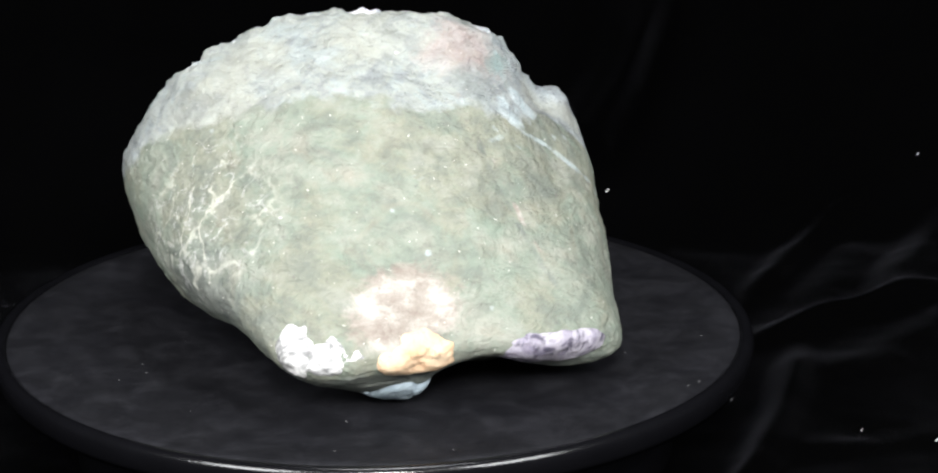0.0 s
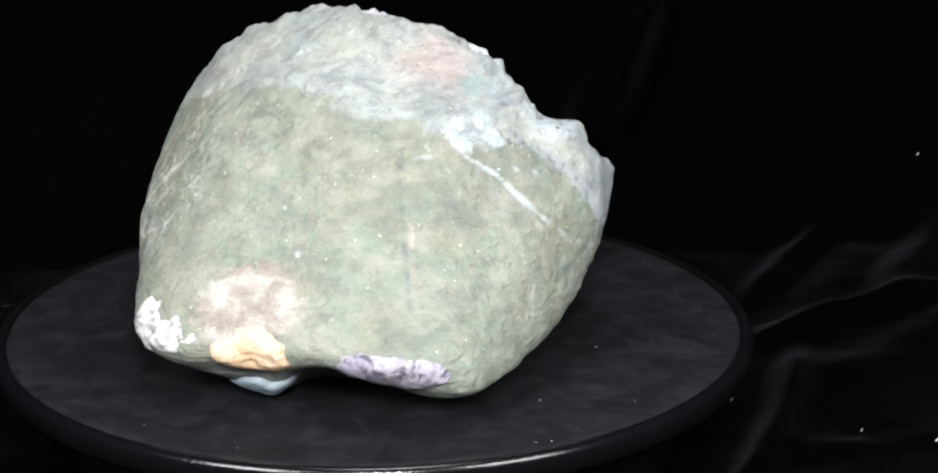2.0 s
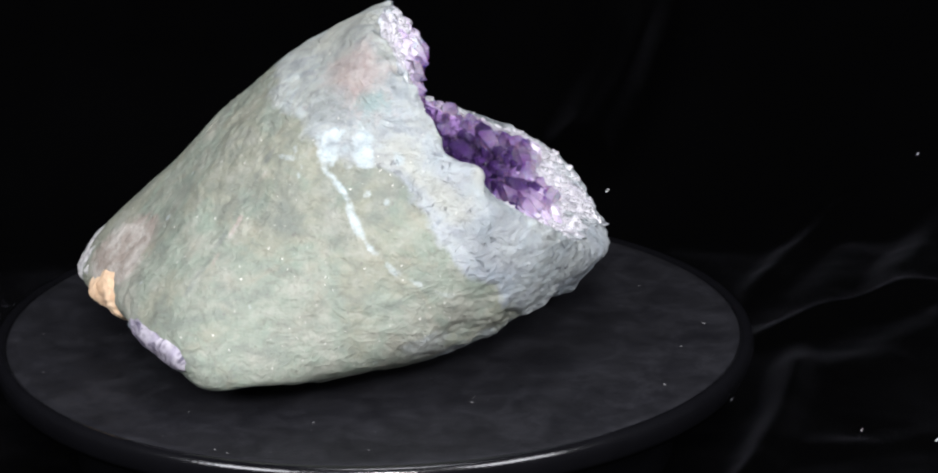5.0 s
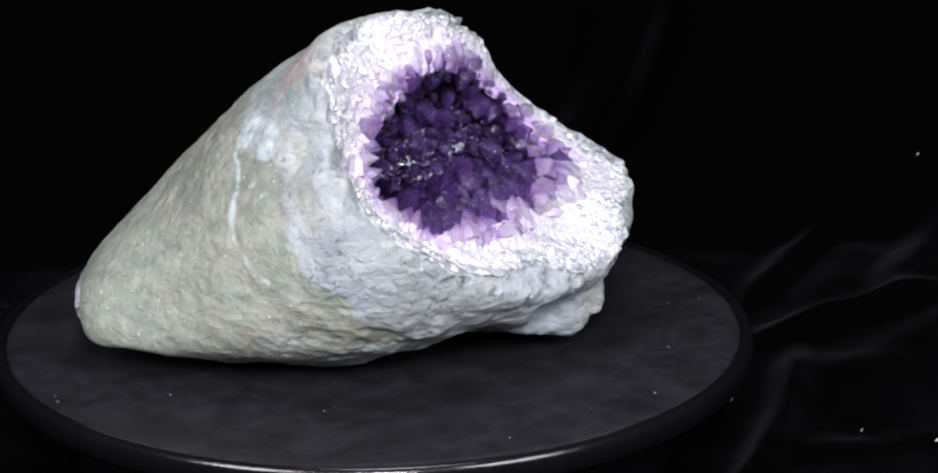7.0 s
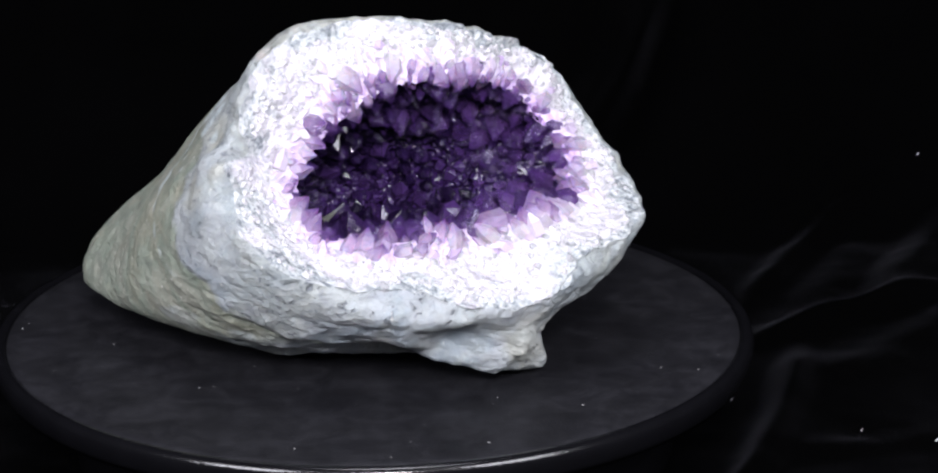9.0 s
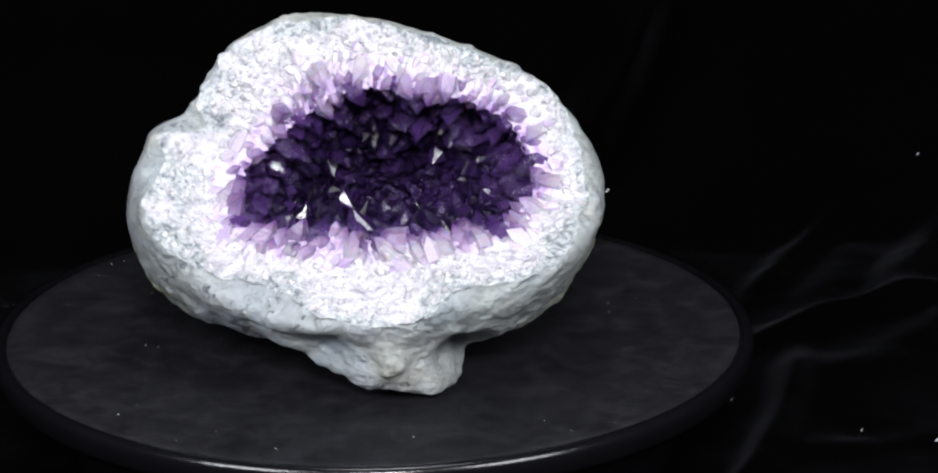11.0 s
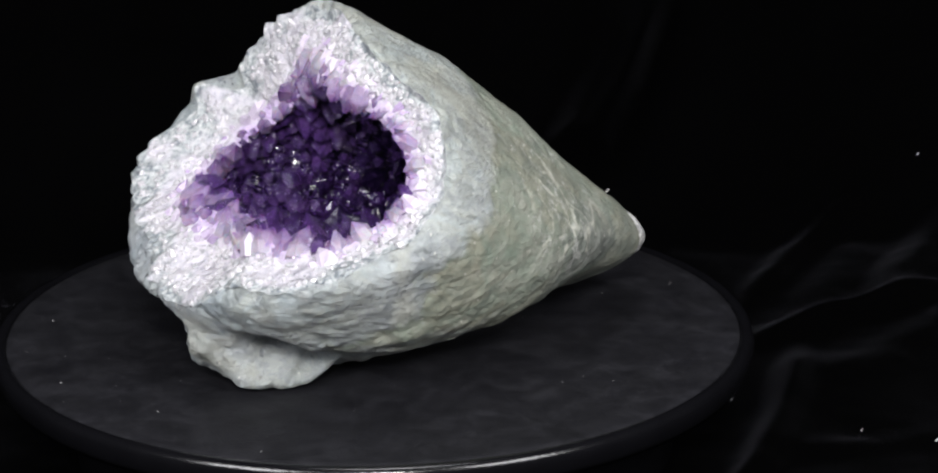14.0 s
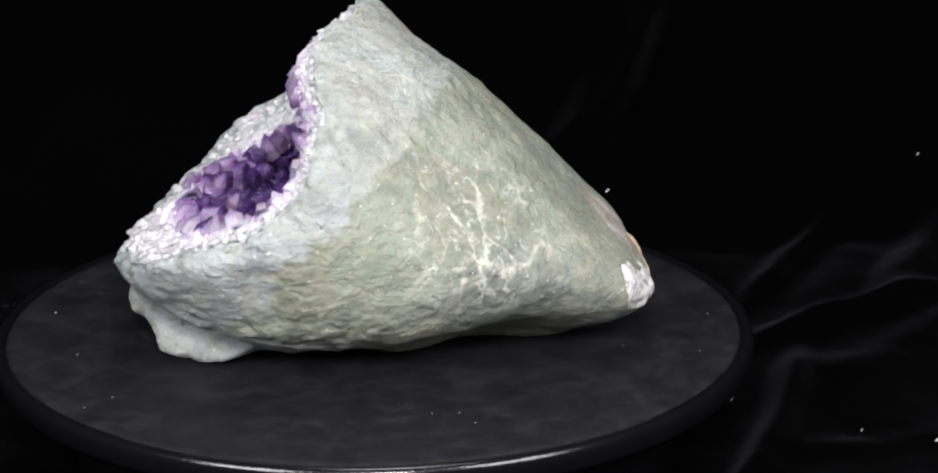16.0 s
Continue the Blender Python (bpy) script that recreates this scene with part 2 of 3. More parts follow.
def bed_material():
    m = Mat("shaded_amethyst_bed")
    m.set(Roughness=0.2, IOR=1.54, Transmission_Weight=0.25, Coat_Weight=0.12, Coat_Roughness=0.06)
    geo = m.t.nodes.new("ShaderNodeNewGeometry")
    # dark violet of its own, deepened further for the hollow's missing light
    own = m.ramp(geo.outputs["Random Per Island"], (0.0, (0.005, 0.0024, 0.013)), (0.6, (0.018, 0.008, 0.044)), (1.0, (0.062, 0.028, 0.125)))
    m.color(m.mix(m.ramp(m.noise(420, 5, 0.65), (0.5, 0.0), (0.72, 0.4)), own, (0.085, 0.04, 0.16)))
    m.bump(m.noise(300, 5, 0.65), 0.0004, 0.7)
    return m.m


def grain_material(name, low, middle, high):
    m = Mat(name)
    m.set(Roughness=0.22, IOR=1.54, Transmission_Weight=0.25, Coat_Weight=0.2, Coat_Roughness=0.08)
    geo = m.t.nodes.new("ShaderNodeNewGeometry")
    own = m.ramp(geo.outputs["Random Per Island"], (0.0, low), (0.3, middle), (1.0, high))
    m.color(m.mix(m.ramp(m.noise(150, 5, 0.65), (0.56, 0.0), (0.66, 0.6)), own, low))
    m.bump(m.noise(600, 4, 0.6), 0.0003)
    return m.m


GRAINS = grain_material("white_quartz_grain", (0.44, 0.45, 0.47), (0.60, 0.59, 0.62), (0.68, 0.66, 0.69))
SMALL = grain_material("small_lilac_crystal", (0.50, 0.38, 0.62), (0.66, 0.57, 0.73), (0.74, 0.70, 0.77))
CRUST, RIM, LINING = crust_material(), rim_material(), lining_material()
PALE = crystal_material("pale_amethyst", (0.84, 0.80, 0.86), (0.50, 0.33, 0.68), 0.5, 0.1)
WHITE = crystal_material("milky_point", (0.72, 0.68, 0.74), (0.66, 0.55, 0.74), 0.12, 0.2)
MID = crystal_material("violet_amethyst", (0.66, 0.52, 0.76), (0.24, 0.10, 0.40), 0.5, 0.08)
DEEP = crystal_material("deep_amethyst", (0.16, 0.07, 0.29), (0.06, 0.024, 0.14), 0.4, 0.13, 0.0)
BED = bed_material()
CALCITE = lump_material("orange_calcite", (0.72, 0.45, 0.26), (0.85, 0.66, 0.46), 0.5)
MILKY = lump_material("milky_quartz", (0.50, 0.50, 0.50), (0.74, 0.73, 0.71), 0.45, (0.22, 0.22, 0.22))
BROKEN = lump_material("broken_amethyst", (0.22, 0.19, 0.28), (0.56, 0.53, 0.58), 0.4, (0.07, 0.06, 0.10))
BLUISH = lump_material("blue_grey_stone", (0.26, 0.33, 0.38), (0.36, 0.43, 0.47), 0.6)
TOP, EDGE, VELVET = rubber_material(), plain_material("black_gloss_edge", (0.004, 0.004, 0.005), 0.18), velvet_material()
PAINT = plain_material("dark_wall_paint", (0.03, 0.03, 0.032), 0.9)
DUST, LINT = plain_material("grey_dust", (0.30, 0.30, 0.30), 0.9), plain_material("white_lint", (0.8, 0.8, 0.78), 0.9)

# ---------------------------------------------------------------- setting: black cloth
FLOOR_Z = -0.045
BACK_Y = 0.27


def cloth_point(x, s):
    """The unfolded sheet: s runs along the floor to the back, then up."""
    bend = 0.07
    flat = BACK_Y - bend
    arc = bend * math.pi / 2
    y = np.where(s < flat, s, np.where(s < flat + arc, flat + bend * np.sin((s - flat) / bend), BACK_Y))
    z = np.where(s < flat, 0, np.where(s < flat + arc, bend * (1 - np.cos((s - flat) / bend)), bend + s - flat - arc))
    ny = np.where(s < flat, 0, np.where(s < flat + arc, -np.sin((s - flat) / bend), -1.0))
    nz = np.where(s < flat, 1, np.where(s < flat + arc, np.cos((s - flat) / bend), 0.0))
    return np.stack([x, y, z + FLOOR_Z], -1), np.stack([0 * x, ny, nz], -1)


def ridge(X, S, points, width, height):
    """A fold along a line of (x, s) points, dying away at both ends."""
    best, place = np.full(X.shape, 9.0), np.zeros(X.shape)
    lengths = [math.hypot(b[0] - a[0], b[1] - a[1]) for a, b in zip(points, points[1:])]
    done = 0.0
    for (x0, s0), (x1, s1), size in zip(points, points[1:], lengths):
        dx, ds = x1 - x0, s1 - s0
        t = np.clip(((X - x0) * dx + (S - s0) * ds) / (dx * dx + ds * ds), 0, 1)
        away = np.hypot(X - x0 - t * dx, S - s0 - t * ds)
        place = np.where(away < best, (done + t * size) / sum(lengths), place)
        best = np.minimum(best, away)
        done += size
    return height * np.exp(-(best / width) ** 2) * smooth(0, 0.3, place) * smooth(1, 0.8, place)


def cloth_height(X, S):
    Q = np.stack([X, S, 0 * X], -1)
    h = 0.002 * fbm(Q, 0.16, 3, 5) + 0.0012 * fbm(Q, 0.03, 3, 9)
    for line, width, height in FOLDS:
        h = h + ridge(X, S, line, width, height)
    return h


def build_cloth():
    xs = np.concatenate([np.linspace(-1.3, -0.3, 40, endpoint=False), np.linspace(-0.3, 0.4, 300), np.linspace(0.402, 1.3, 40)])
    ss = np.concatenate([np.linspace(-2.0, -0.3, 40, endpoint=False), np.linspace(-0.3, 0.5, 340), np.linspace(0.502, 1.6, 40)])
    X, S = np.meshgrid(xs, ss)
    P, Nn = cloth_point(X, S)
    h = cloth_height(X, S)
    me = grid_mesh("backdrop", P + Nn * h[..., None], closed=False)
    return tagged(put("backdrop", me, VELVET), "black velvet cloth with soft folds under and behind the turntable", "backdrop", kind="structure")


def build_room():
    """Plain dark walls, floor and ceiling that close the studio."""
    low, high, near_y, far_y, side, thick = FLOOR_Z - 0.03, 2.3, -2.2, 1.2, 1.8, 0.12
    spans = {
        "floor": ((-side, near_y, low - thick), (side, far_y, low)),
        "ceiling": ((-side, near_y, high), (side, far_y, high + thick)),
        "wall_north": ((-side - thick, far_y, low - thick), (side + thick, far_y + thick, high + thick)),
        "wall_south": ((-side - thick, near_y - thick, low - thick), (side + thick, near_y, high + thick)),
        "wall_west": ((-side - thick, near_y, low - thick), (-side, far_y, high + thick)),
        "wall_east": ((side, near_y, low - thick), (side + thick, far_y, high + thick)),
    }
    for name, (a, b) in spans.items():
        bm = bmesh.new()
        bmesh.ops.create_cube(bm, size=1.0)
        for v in bm.verts:
            v.co = [b[k] if v.co[k] > 0 else a[k] for k in range(3)]
        tagged(part(name, bm, PAINT, None), "plain dark painted studio surface", name.split("_")[0], kind="structure")


FOLDS = [
    ([(0.1115, 0.355), (0.1065, 0.3272), (0.1026, 0.3152), (0.0966, 0.2939), (0.0879, 0.2709), (0.076, 0.240)], 0.013, 0.036),
    ([(0.128, 0.094), (0.1403, 0.103), (0.1533, 0.1125), (0.1725, 0.1264), (0.1911, 0.1338), (0.2126, 0.1473), (0.25, 0.170)], 0.007, 0.0060),
    ([(0.135, 0.130), (0.147, 0.1588), (0.1651, 0.2), (0.1844, 0.2289), (0.1996, 0.2405), (0.218, 0.252)], 0.006, 0.0045),
    ([(0.183, 0.112), (0.1947, 0.1441), (0.2051, 0.1711), (0.221, 0.2062), (0.245, 0.245)], 0.012, 0.007),
    ([(0.157, 0.110), (0.1675, 0.1409), (0.1814, 0.1816), (0.192, 0.215)], 0.010, 0.0028),
    ([(0.156, 0.107), (0.1525, 0.0808), (0.147, 0.0448), (0.1385, 0.0106), (0.1285, -0.0218), (0.122, -0.0374), (0.106, -0.072)], 0.0065, 0.0075),
    ([(0.145, 0.053), (0.1658, 0.0706), (0.1845, 0.0837), (0.2076, 0.1122), (0.235, 0.145)], 0.013, 0.003),
    ([(0.125, -0.010), (0.149, -0.0022), (0.1736, 0.0002), (0.1924, 0.0063), (0.23, 0.016)], 0.008, 0.0015),
]
build_cloth()
build_room()

# ---------------------------------------------------------------- turntable
def build_turntable():
    table = new("turntable")
    tagged(table, "round black display turntable with a glossy edge, lightly dusty", "turntable")
    top = lathe([(0.0002, 0.0), (0.03, 0.0), (0.06, 0.0), (0.09, 0.0), (0.118, 0.0), (0.1218, 0.0), (0.1221, -0.0006)])
    put("tabletop", grid_mesh("tabletop", top, flip=True), TOP, table, "matt black top with faint scuffs")
    edge = lathe([(0.1222, -0.0010), (0.1225, 0.0002), (0.1236, 0.0007), (0.1250, 0.0006), (0.1260, 0.0000), (0.1266, -0.0012), (0.1268, -0.0028),
                  (0.1264, -0.0050), (0.1258, -0.0070), (0.1248, -0.0092), (0.09, -0.0095)])
    put("edge_ring", grid_mesh("edge_ring", edge, flip=True), EDGE, table, "glossy black rounded edge")
    base = lathe([(0.0005, -0.0105), (0.092, -0.0105), (0.098, -0.013), (0.100, -0.018), (0.100, FLOOR_Z + 0.006), (0.098, FLOOR_Z + 0.003), (0.0005, FLOOR_Z + 0.003)])
    put("drum_base", grid_mesh("drum_base", base, flip=True), EDGE, table, "black plastic drum under the top")
    return table


TABLE = build_turntable()

# ---------------------------------------------------------------- geode form
CENTRE = np.array([0.0, -0.008, 0.046])
# hewn faces: azimuth, elevation, distance from the centre
FACETS = [
    (-2.9837, 0.1138, 0.0831), (-2.8203, 1.0832, 0.0679), (-2.3052, 0.5913, 0.0532), (0.4275, -1.3587, 0.0612),
    (-1.7057, 0.6934, 0.0488), (-0.2517, 0.4351, 0.0905), (-0.5014, 0.5954, 0.0759), (-1.7011, 0.7303, 0.0588),
    (1.6699, 0.6278, 0.058), (-1.3479, 0.6336, 0.0549), (-2.5367, 0.0315, 0.0648), (0.5943, -0.6686, 0.0743),
    (1.2469, -1.4063, 0.04), (2.2637, -0.9871, 0.0521), (0.0953, -0.2363, 0.0882), (-2.8046, -0.6094, 0.0554),
    (1.4847, -1.216, 0.0446), (-1.472, -0.8116, 0.0693), (3.0417, -1.0189, 0.0422), (0.7808, -1.3655, 0.0457),
    (-2.7819, -0.7443, 0.0532), (2.283, 0.7052, 0.0725), (0.737, -1.0043, 0.0597), (-1.7911, -1.5314, 0.0621),
]
# broad swells of the surface, by order
SWELLS = [
    0.0099, -0.1192, -0.001, 0.019, -0.0146, -0.0147, 0.0036, 0.0005, -0.0036, -0.0936,
    0.0224, -0.0318, -0.0431, 0.0158, 0.0244, -0.0235, 0.0029, -0.0087, 0.0045, 0.0142,
    0.0032, -0.0063, -0.0048, -0.0007, -0.0019, -0.0263, -0.0006, -0.0303, 0.025, -0.0004,
    -0.019, -0.0072, -0.0076, -0.0119, 0.0019, -0.0065, -0.0071, -0.0055, 0.007, -0.0077,
    0.0076, 0.0011, -0.0013, -0.0149, 0.0002, 0.0061, 0.0073, 0.0025, 0.0023, 0.001,
    -0.007, -0.0004, 0.0177, -0.0023, 0.0017, -0.003, 0.0022, -0.0016, -0.0081, -0.0027,
    0.0057, -0.0051, 0.0027, -0.0028, -0.0002, -0.0013, -0.0005, 0.0011, 0.0009, 0.0017,
    0.0025, 0.0015, -0.0013, -0.0021, 0.0017, 0.0019, -0.0027, -0.0023, -0.0018, 0.0019,
    -0.0063,
]
# knobs and dents: azimuth, elevation, width, height
KNOBS = [
    (0.5303, 0.303, 0.1057, 0.1814), (0.5736, 0.3973, 0.0563, 0.2179), (2.2593, -0.589, 0.0562, 0.2539), (2.2862, -0.6323, 0.055, -0.1505),
    (0.5834, 0.471, 0.055, -0.2078), (1.5734, -0.4059, 0.1058, -0.2681), (2.1319, -0.3898, 0.0552, -0.4931), (2.2638, -0.5129, 0.055, -0.4137),
    (1.6503, -0.6455, 0.0803, -0.8771), (0.5955, 0.4396, 0.1773, -0.5744), (0.5135, 0.5102, 0.0987, 0.247), (1.8262, -0.3521, 0.055, 0.0625),
    (1.5971, -0.5297, 0.1459, 0.4693), (2.0518, -0.5002, 0.1072, 0.1729), (1.3033, -0.5502, 0.0772, -0.3333), (-0.838, -0.6536, 0.141, -0.3476),
    (-1.1656, -0.7144, 0.0761, -0.8027), (1.4624, -0.6419, 0.084, -0.5272), (-1.0849, -0.5359, 0.0846, -0.4555), (-0.4926, -0.5606, 0.0776, -0.5357),
    (0.6763, -0.9656, 0.0857, -0.1235), (0.0188, -0.5811, 0.1318, -0.0316), (0.4009, 0.376, 0.0588, 0.0908), (-0.259, -0.4878, 0.1146, -0.0297),
]
MOUTH = Vector((-0.1236, 0.9139, 0.3867)).normalized()
# half-opening of the cavity and of the mouth, as waves round the mouth's axis
INNER = [0.5645, 0.0014, 0.1509, 0.1867, 0.0071, 0.0163, 0.0356, 0.0411, 0.0149]
OUTER = [0.8574, -0.0266, 0.2237, 0.1365, -0.0267, 0.0411, 0.0335, 0.0322, 0.0337]
TURNS = [
    (0.0, 0.0),
    (2.0, 34.53),
    (4.2, 70.8),
    (6.4, 109.97),
    (7.8, 135.27),
    (9.2, 159.78),
    (11.3, 196.25),
    (12.8, 222.17),
    (14.4, 248.18),
    (16.0, 277.58),
]


def unit(az, el):
    return np.stack([np.cos(el) * np.cos(az), np.cos(el) * np.sin(az), np.sin(el)], -1)


def harmonics(d, order=8):
    x, y, z = d[..., 0], d[..., 1], d[..., 2]
    c, s = [np.ones_like(x)], [np.zeros_like(x)]
    for m in range(1, order + 1):
        c.append(x * c[-1] - y * s[-1])
        s.append(x * s[-1] + y * c[-2])
    out = []
    for m in range(order + 1):
        p0 = np.ones_like(z)
        for k in range(1, m + 1):
            p0 = p0 * (2 * k - 1)
        a = b = p0
        for l in range(m, order + 1):
            if l == m:
                v = a = p0
            elif l == m + 1:
                v = b = z * (2 * m + 1) * p0
            else:
                v = ((2 * l - 1) * z * b - (l + m - 1) * a) / (l - m)
                a, b = b, v
            k = math.sqrt((2 * l + 1) * math.factorial(l - m) / math.factorial(l + m))
            out.append(k * v * c[m])
            if m:
                out.append(k * v * s[m])
    return np.stack(out, -1)


def stone_radius(d):
    """Distance from the centre to the bare stone's surface in the directions d."""
    F, K = np.array(FACETS), np.array(KNOBS)
    k = np.maximum(d @ (unit(F[:, 0], F[:, 1]) / F[:, 2:3]).T, 0)
    top = k.max(-1, keepdims=True)
    r = 1 / (top[..., 0] * ((k / top) ** 16).sum(-1) ** (1 / 16))
    r = r * np.exp(harmonics(d) @ np.array(SWELLS))
    return r * (1 + (K[:, 3] * np.exp((d @ unit(K[:, 0], K[:, 1]).T - 1) / K[:, 2] ** 2)).sum(-1))


AX = np.array(MOUTH)
E1 = np.cross([0, 0, 1], AX)
E1 /= np.linalg.norm(E1)
E2 = np.cross(AX, E1)


def waves(c, phi):
    out = c[0] + 0 * phi
    for k in range(1, (len(c) - 1) // 2 + 1):
        out = out + c[2 * k - 1] * np.cos(k * phi) + c[2 * k] * np.sin(k * phi)
    return out


def direction(theta, phi):
    return np.cos(theta)[..., None] * AX + np.sin(theta)[..., None] * (np.cos(phi)[..., None] * E1 + np.sin(phi)[..., None] * E2)


def near(P, at, size):
    return np.exp(-(((P - np.array(at)) / size) ** 2).sum(-1))


def along(P, points, width):
    best = np.full(P.shape[:-1], 9.0)
    for a, b in zip(points, points[1:]):
        a, b = np.array(a), np.array(b)
        t = np.clip(((P - a) @ (b - a)) / ((b - a) @ (b - a)), 0, 1)
        best = np.minimum(best, np.linalg.norm(P - a - t[..., None] * (b - a), axis=-1))
    return np.exp(-(best / width) ** 2)


COLS = 480
PHI = np.linspace(0, 2 * math.pi, COLS, endpoint=False)
T_OUT, T_IN = waves(OUTER, PHI), waves(INNER, PHI)
RING = np.stack([np.cos(PHI), np.sin(PHI), 0 * PHI], -1)
T_OUT = T_OUT + 0.045 * fbm(RING, 0.35, 4, 15)
T_IN = np.minimum(T_IN * 1.13 + 0.02 * fbm(RING, 0.3, 3, 16), T_OUT - 0.12)


def chips(P, size, seed):
    """Angular chipped relief, 0 to about 1: distance to the nearest of scattered points."""
    q = P / size + 500.0
    i = np.floor(q).astype(np.int64)
    best = np.full(P.shape[:-1], 9.0)
    for dx in (-1, 0, 1):
        for dy in (-1, 0, 1):
            for dz in (-1, 0, 1):
                c = (i[..., 0] + dx, i[..., 1] + dy, i[..., 2] + dz)
                o = np.stack([c[k] + 0.5 + 0.45 * lattice(*c, seed + k) for k in range(3)], -1)
                best = np.minimum(best, ((q - o) ** 2).sum(-1))
    return np.sqrt(best)


SEAM = [(0.0286, -0.0231, 0.0858), (0.0377, -0.0362, 0.0708), (0.0469, -0.0482, 0.0539), (0.0586, -0.063, 0.0366)]


def crust_points():
    rows = 300
    s = np.linspace(0, 1, rows)[:, None]
    theta = math.pi - 1e-3 - s * (math.pi - 1e-3 - T_OUT[None])
    phi = np.broadcast_to(PHI, theta.shape)
    d = direction(theta, phi)
    r = stone_radius(d)
    P = CENTRE + d * r[..., None]
    away = (theta - T_OUT[None]) * r
    low = smooth(0.06, 0.01, P[..., 2]) * smooth(0.09, 0.02, away)
    lip = (0.0002 + 0.0026 * fbm(P, 0.008, 4, 17) + 0.0015 * fbm(P, 0.0035, 2, 18)) * np.exp(-(away / 0.004) ** 2)
    rough = 0.00035 + 0.0003 * low
    ridged = 1 - np.abs(fbm(P * np.array([1, 1, 1.3]), 0.010, 4, 21)) * 2
    r = r + lip + 0.0009 * fbm(P, 0.022, 4, 3) + rough * ridged + 0.0003 * fbm(P, 0.005, 3, 8) * (1 + 2.0 * low)
    craggy = 0.03 + np.maximum(low, 0.4 * smooth(0.034, 0.02, away)) + 0.3 * smooth(0.028, 0.012, P[..., 2])
    warp = P + 0.0025 * np.stack([fbm(P, 0.012, 3, 90 + k) for k in range(3)], -1)
    r = r + craggy * (0.0012 * (0.5 - chips(warp * np.array([1, 1, 1.6]), 0.011, 95)) + 0.0006 * (0.5 - chips(warp * np.array([1, 1, 1.5]), 0.0045, 97))) + 0.0032 * low * (0.45 - chips(warp, 0.014, 99))
    P = CENTRE + d * r[..., None]
    P[..., 2] = np.maximum(P[..., 2], 0.0003)
    return P, away


def build_crust(geode):
    P, away = crust_points()
    wob = 0.006 * fbm(P, 0.03, 5, 31) + 0.004 * fbm(P, 0.006, 3, 33)
    reach = 0.027 + 0.008 * smooth(0.07, 0.10, P[..., 2]) - 0.006 * smooth(0.045, 0.07, P[..., 0]) * smooth(0.04, 0.07, P[..., 2]) + 0.004 * smooth(0.05, 0.02, P[..., 2]) - 0.011 * smooth(-0.038, -0.06, P[..., 0]) * smooth(0.034, 0.05, P[..., 2])
    pale = smooth(0.005, -0.004, away + wob - reach)
    pale = np.maximum(pale, 0.75 * smooth(0.030, 0.012, P[..., 2] + wob) * smooth(0.075, 0.05, away))
    run = [(0.028, -0.0379, 0.0747), (0.0405, -0.0295, 0.0744), (0.0492, -0.0185, 0.0738), (0.0585, -0.012, 0.0676), (0.0663, -0.0101, 0.0603), (0.0713, -0.0074, 0.0544), (0.0755, 0.0039, 0.0438), (0.0744, 0.0186, 0.0373), (0.069, 0.0339, 0.0357)]
    vein = 0.85 * along(P, run, 0.0016) * (0.75 + 0.9 * fbm(P, 0.0045, 3, 41)) * smooth(0.026, 0.046, P[..., 0])
    vein = np.maximum(vein, 0.9 * smooth(0.3, 1.05, near(P, (0.051, -0.0085, 0.0770), np.array([0.017, 0.016, 0.0095])) + 0.75 * fbm(P, 0.0055, 4, 43)))
    pink = near(P, (0.034, -0.0052, 0.098), 0.018)
    teal = near(P, (0.0434, -0.002, 0.0915), 0.008)
    web = smooth(0.15, 0.8, near(P, (-0.0533, -0.0403, 0.0535), 0.026) + 0.25 * fbm(P, 0.01, 3, 51))
    cream = near(P, (0.0116, -0.0849, 0.036), np.array([0.019, 0.03, 0.012]))
    dark = 0.85 * near(P, (-0.052, -0.050, 0.034), np.array([0.030, 0.030, 0.020]))
    seam = along(P, SEAM, 0.0017)
    dark = np.maximum(dark, 0.75 * seam * (0.8 + 0.5 * fbm(P, 0.008, 3, 47)))
    cream = np.maximum(cream, 0.5 * along(P + np.array([-0.0022, -0.0012, 0]), SEAM, 0.0016) * (0.7 + 0.9 * fbm(P, 0.006, 3, 45)) * smooth(0.078, 0.07, P[..., 2]))
    # darker towards the bottom along the lower back edge
    low_back = smooth(0.022, 0.012, P[..., 2] + 0.8 * wob) * smooth(-0.055, -0.068, P[..., 1])
    dark = np.maximum(dark, 0.9 * low_back)
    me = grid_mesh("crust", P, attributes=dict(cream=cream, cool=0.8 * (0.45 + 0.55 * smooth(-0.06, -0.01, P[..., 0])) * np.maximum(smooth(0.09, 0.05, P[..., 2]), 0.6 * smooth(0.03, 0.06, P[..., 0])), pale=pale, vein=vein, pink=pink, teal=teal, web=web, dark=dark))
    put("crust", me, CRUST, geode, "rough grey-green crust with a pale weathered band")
    return P[-1]


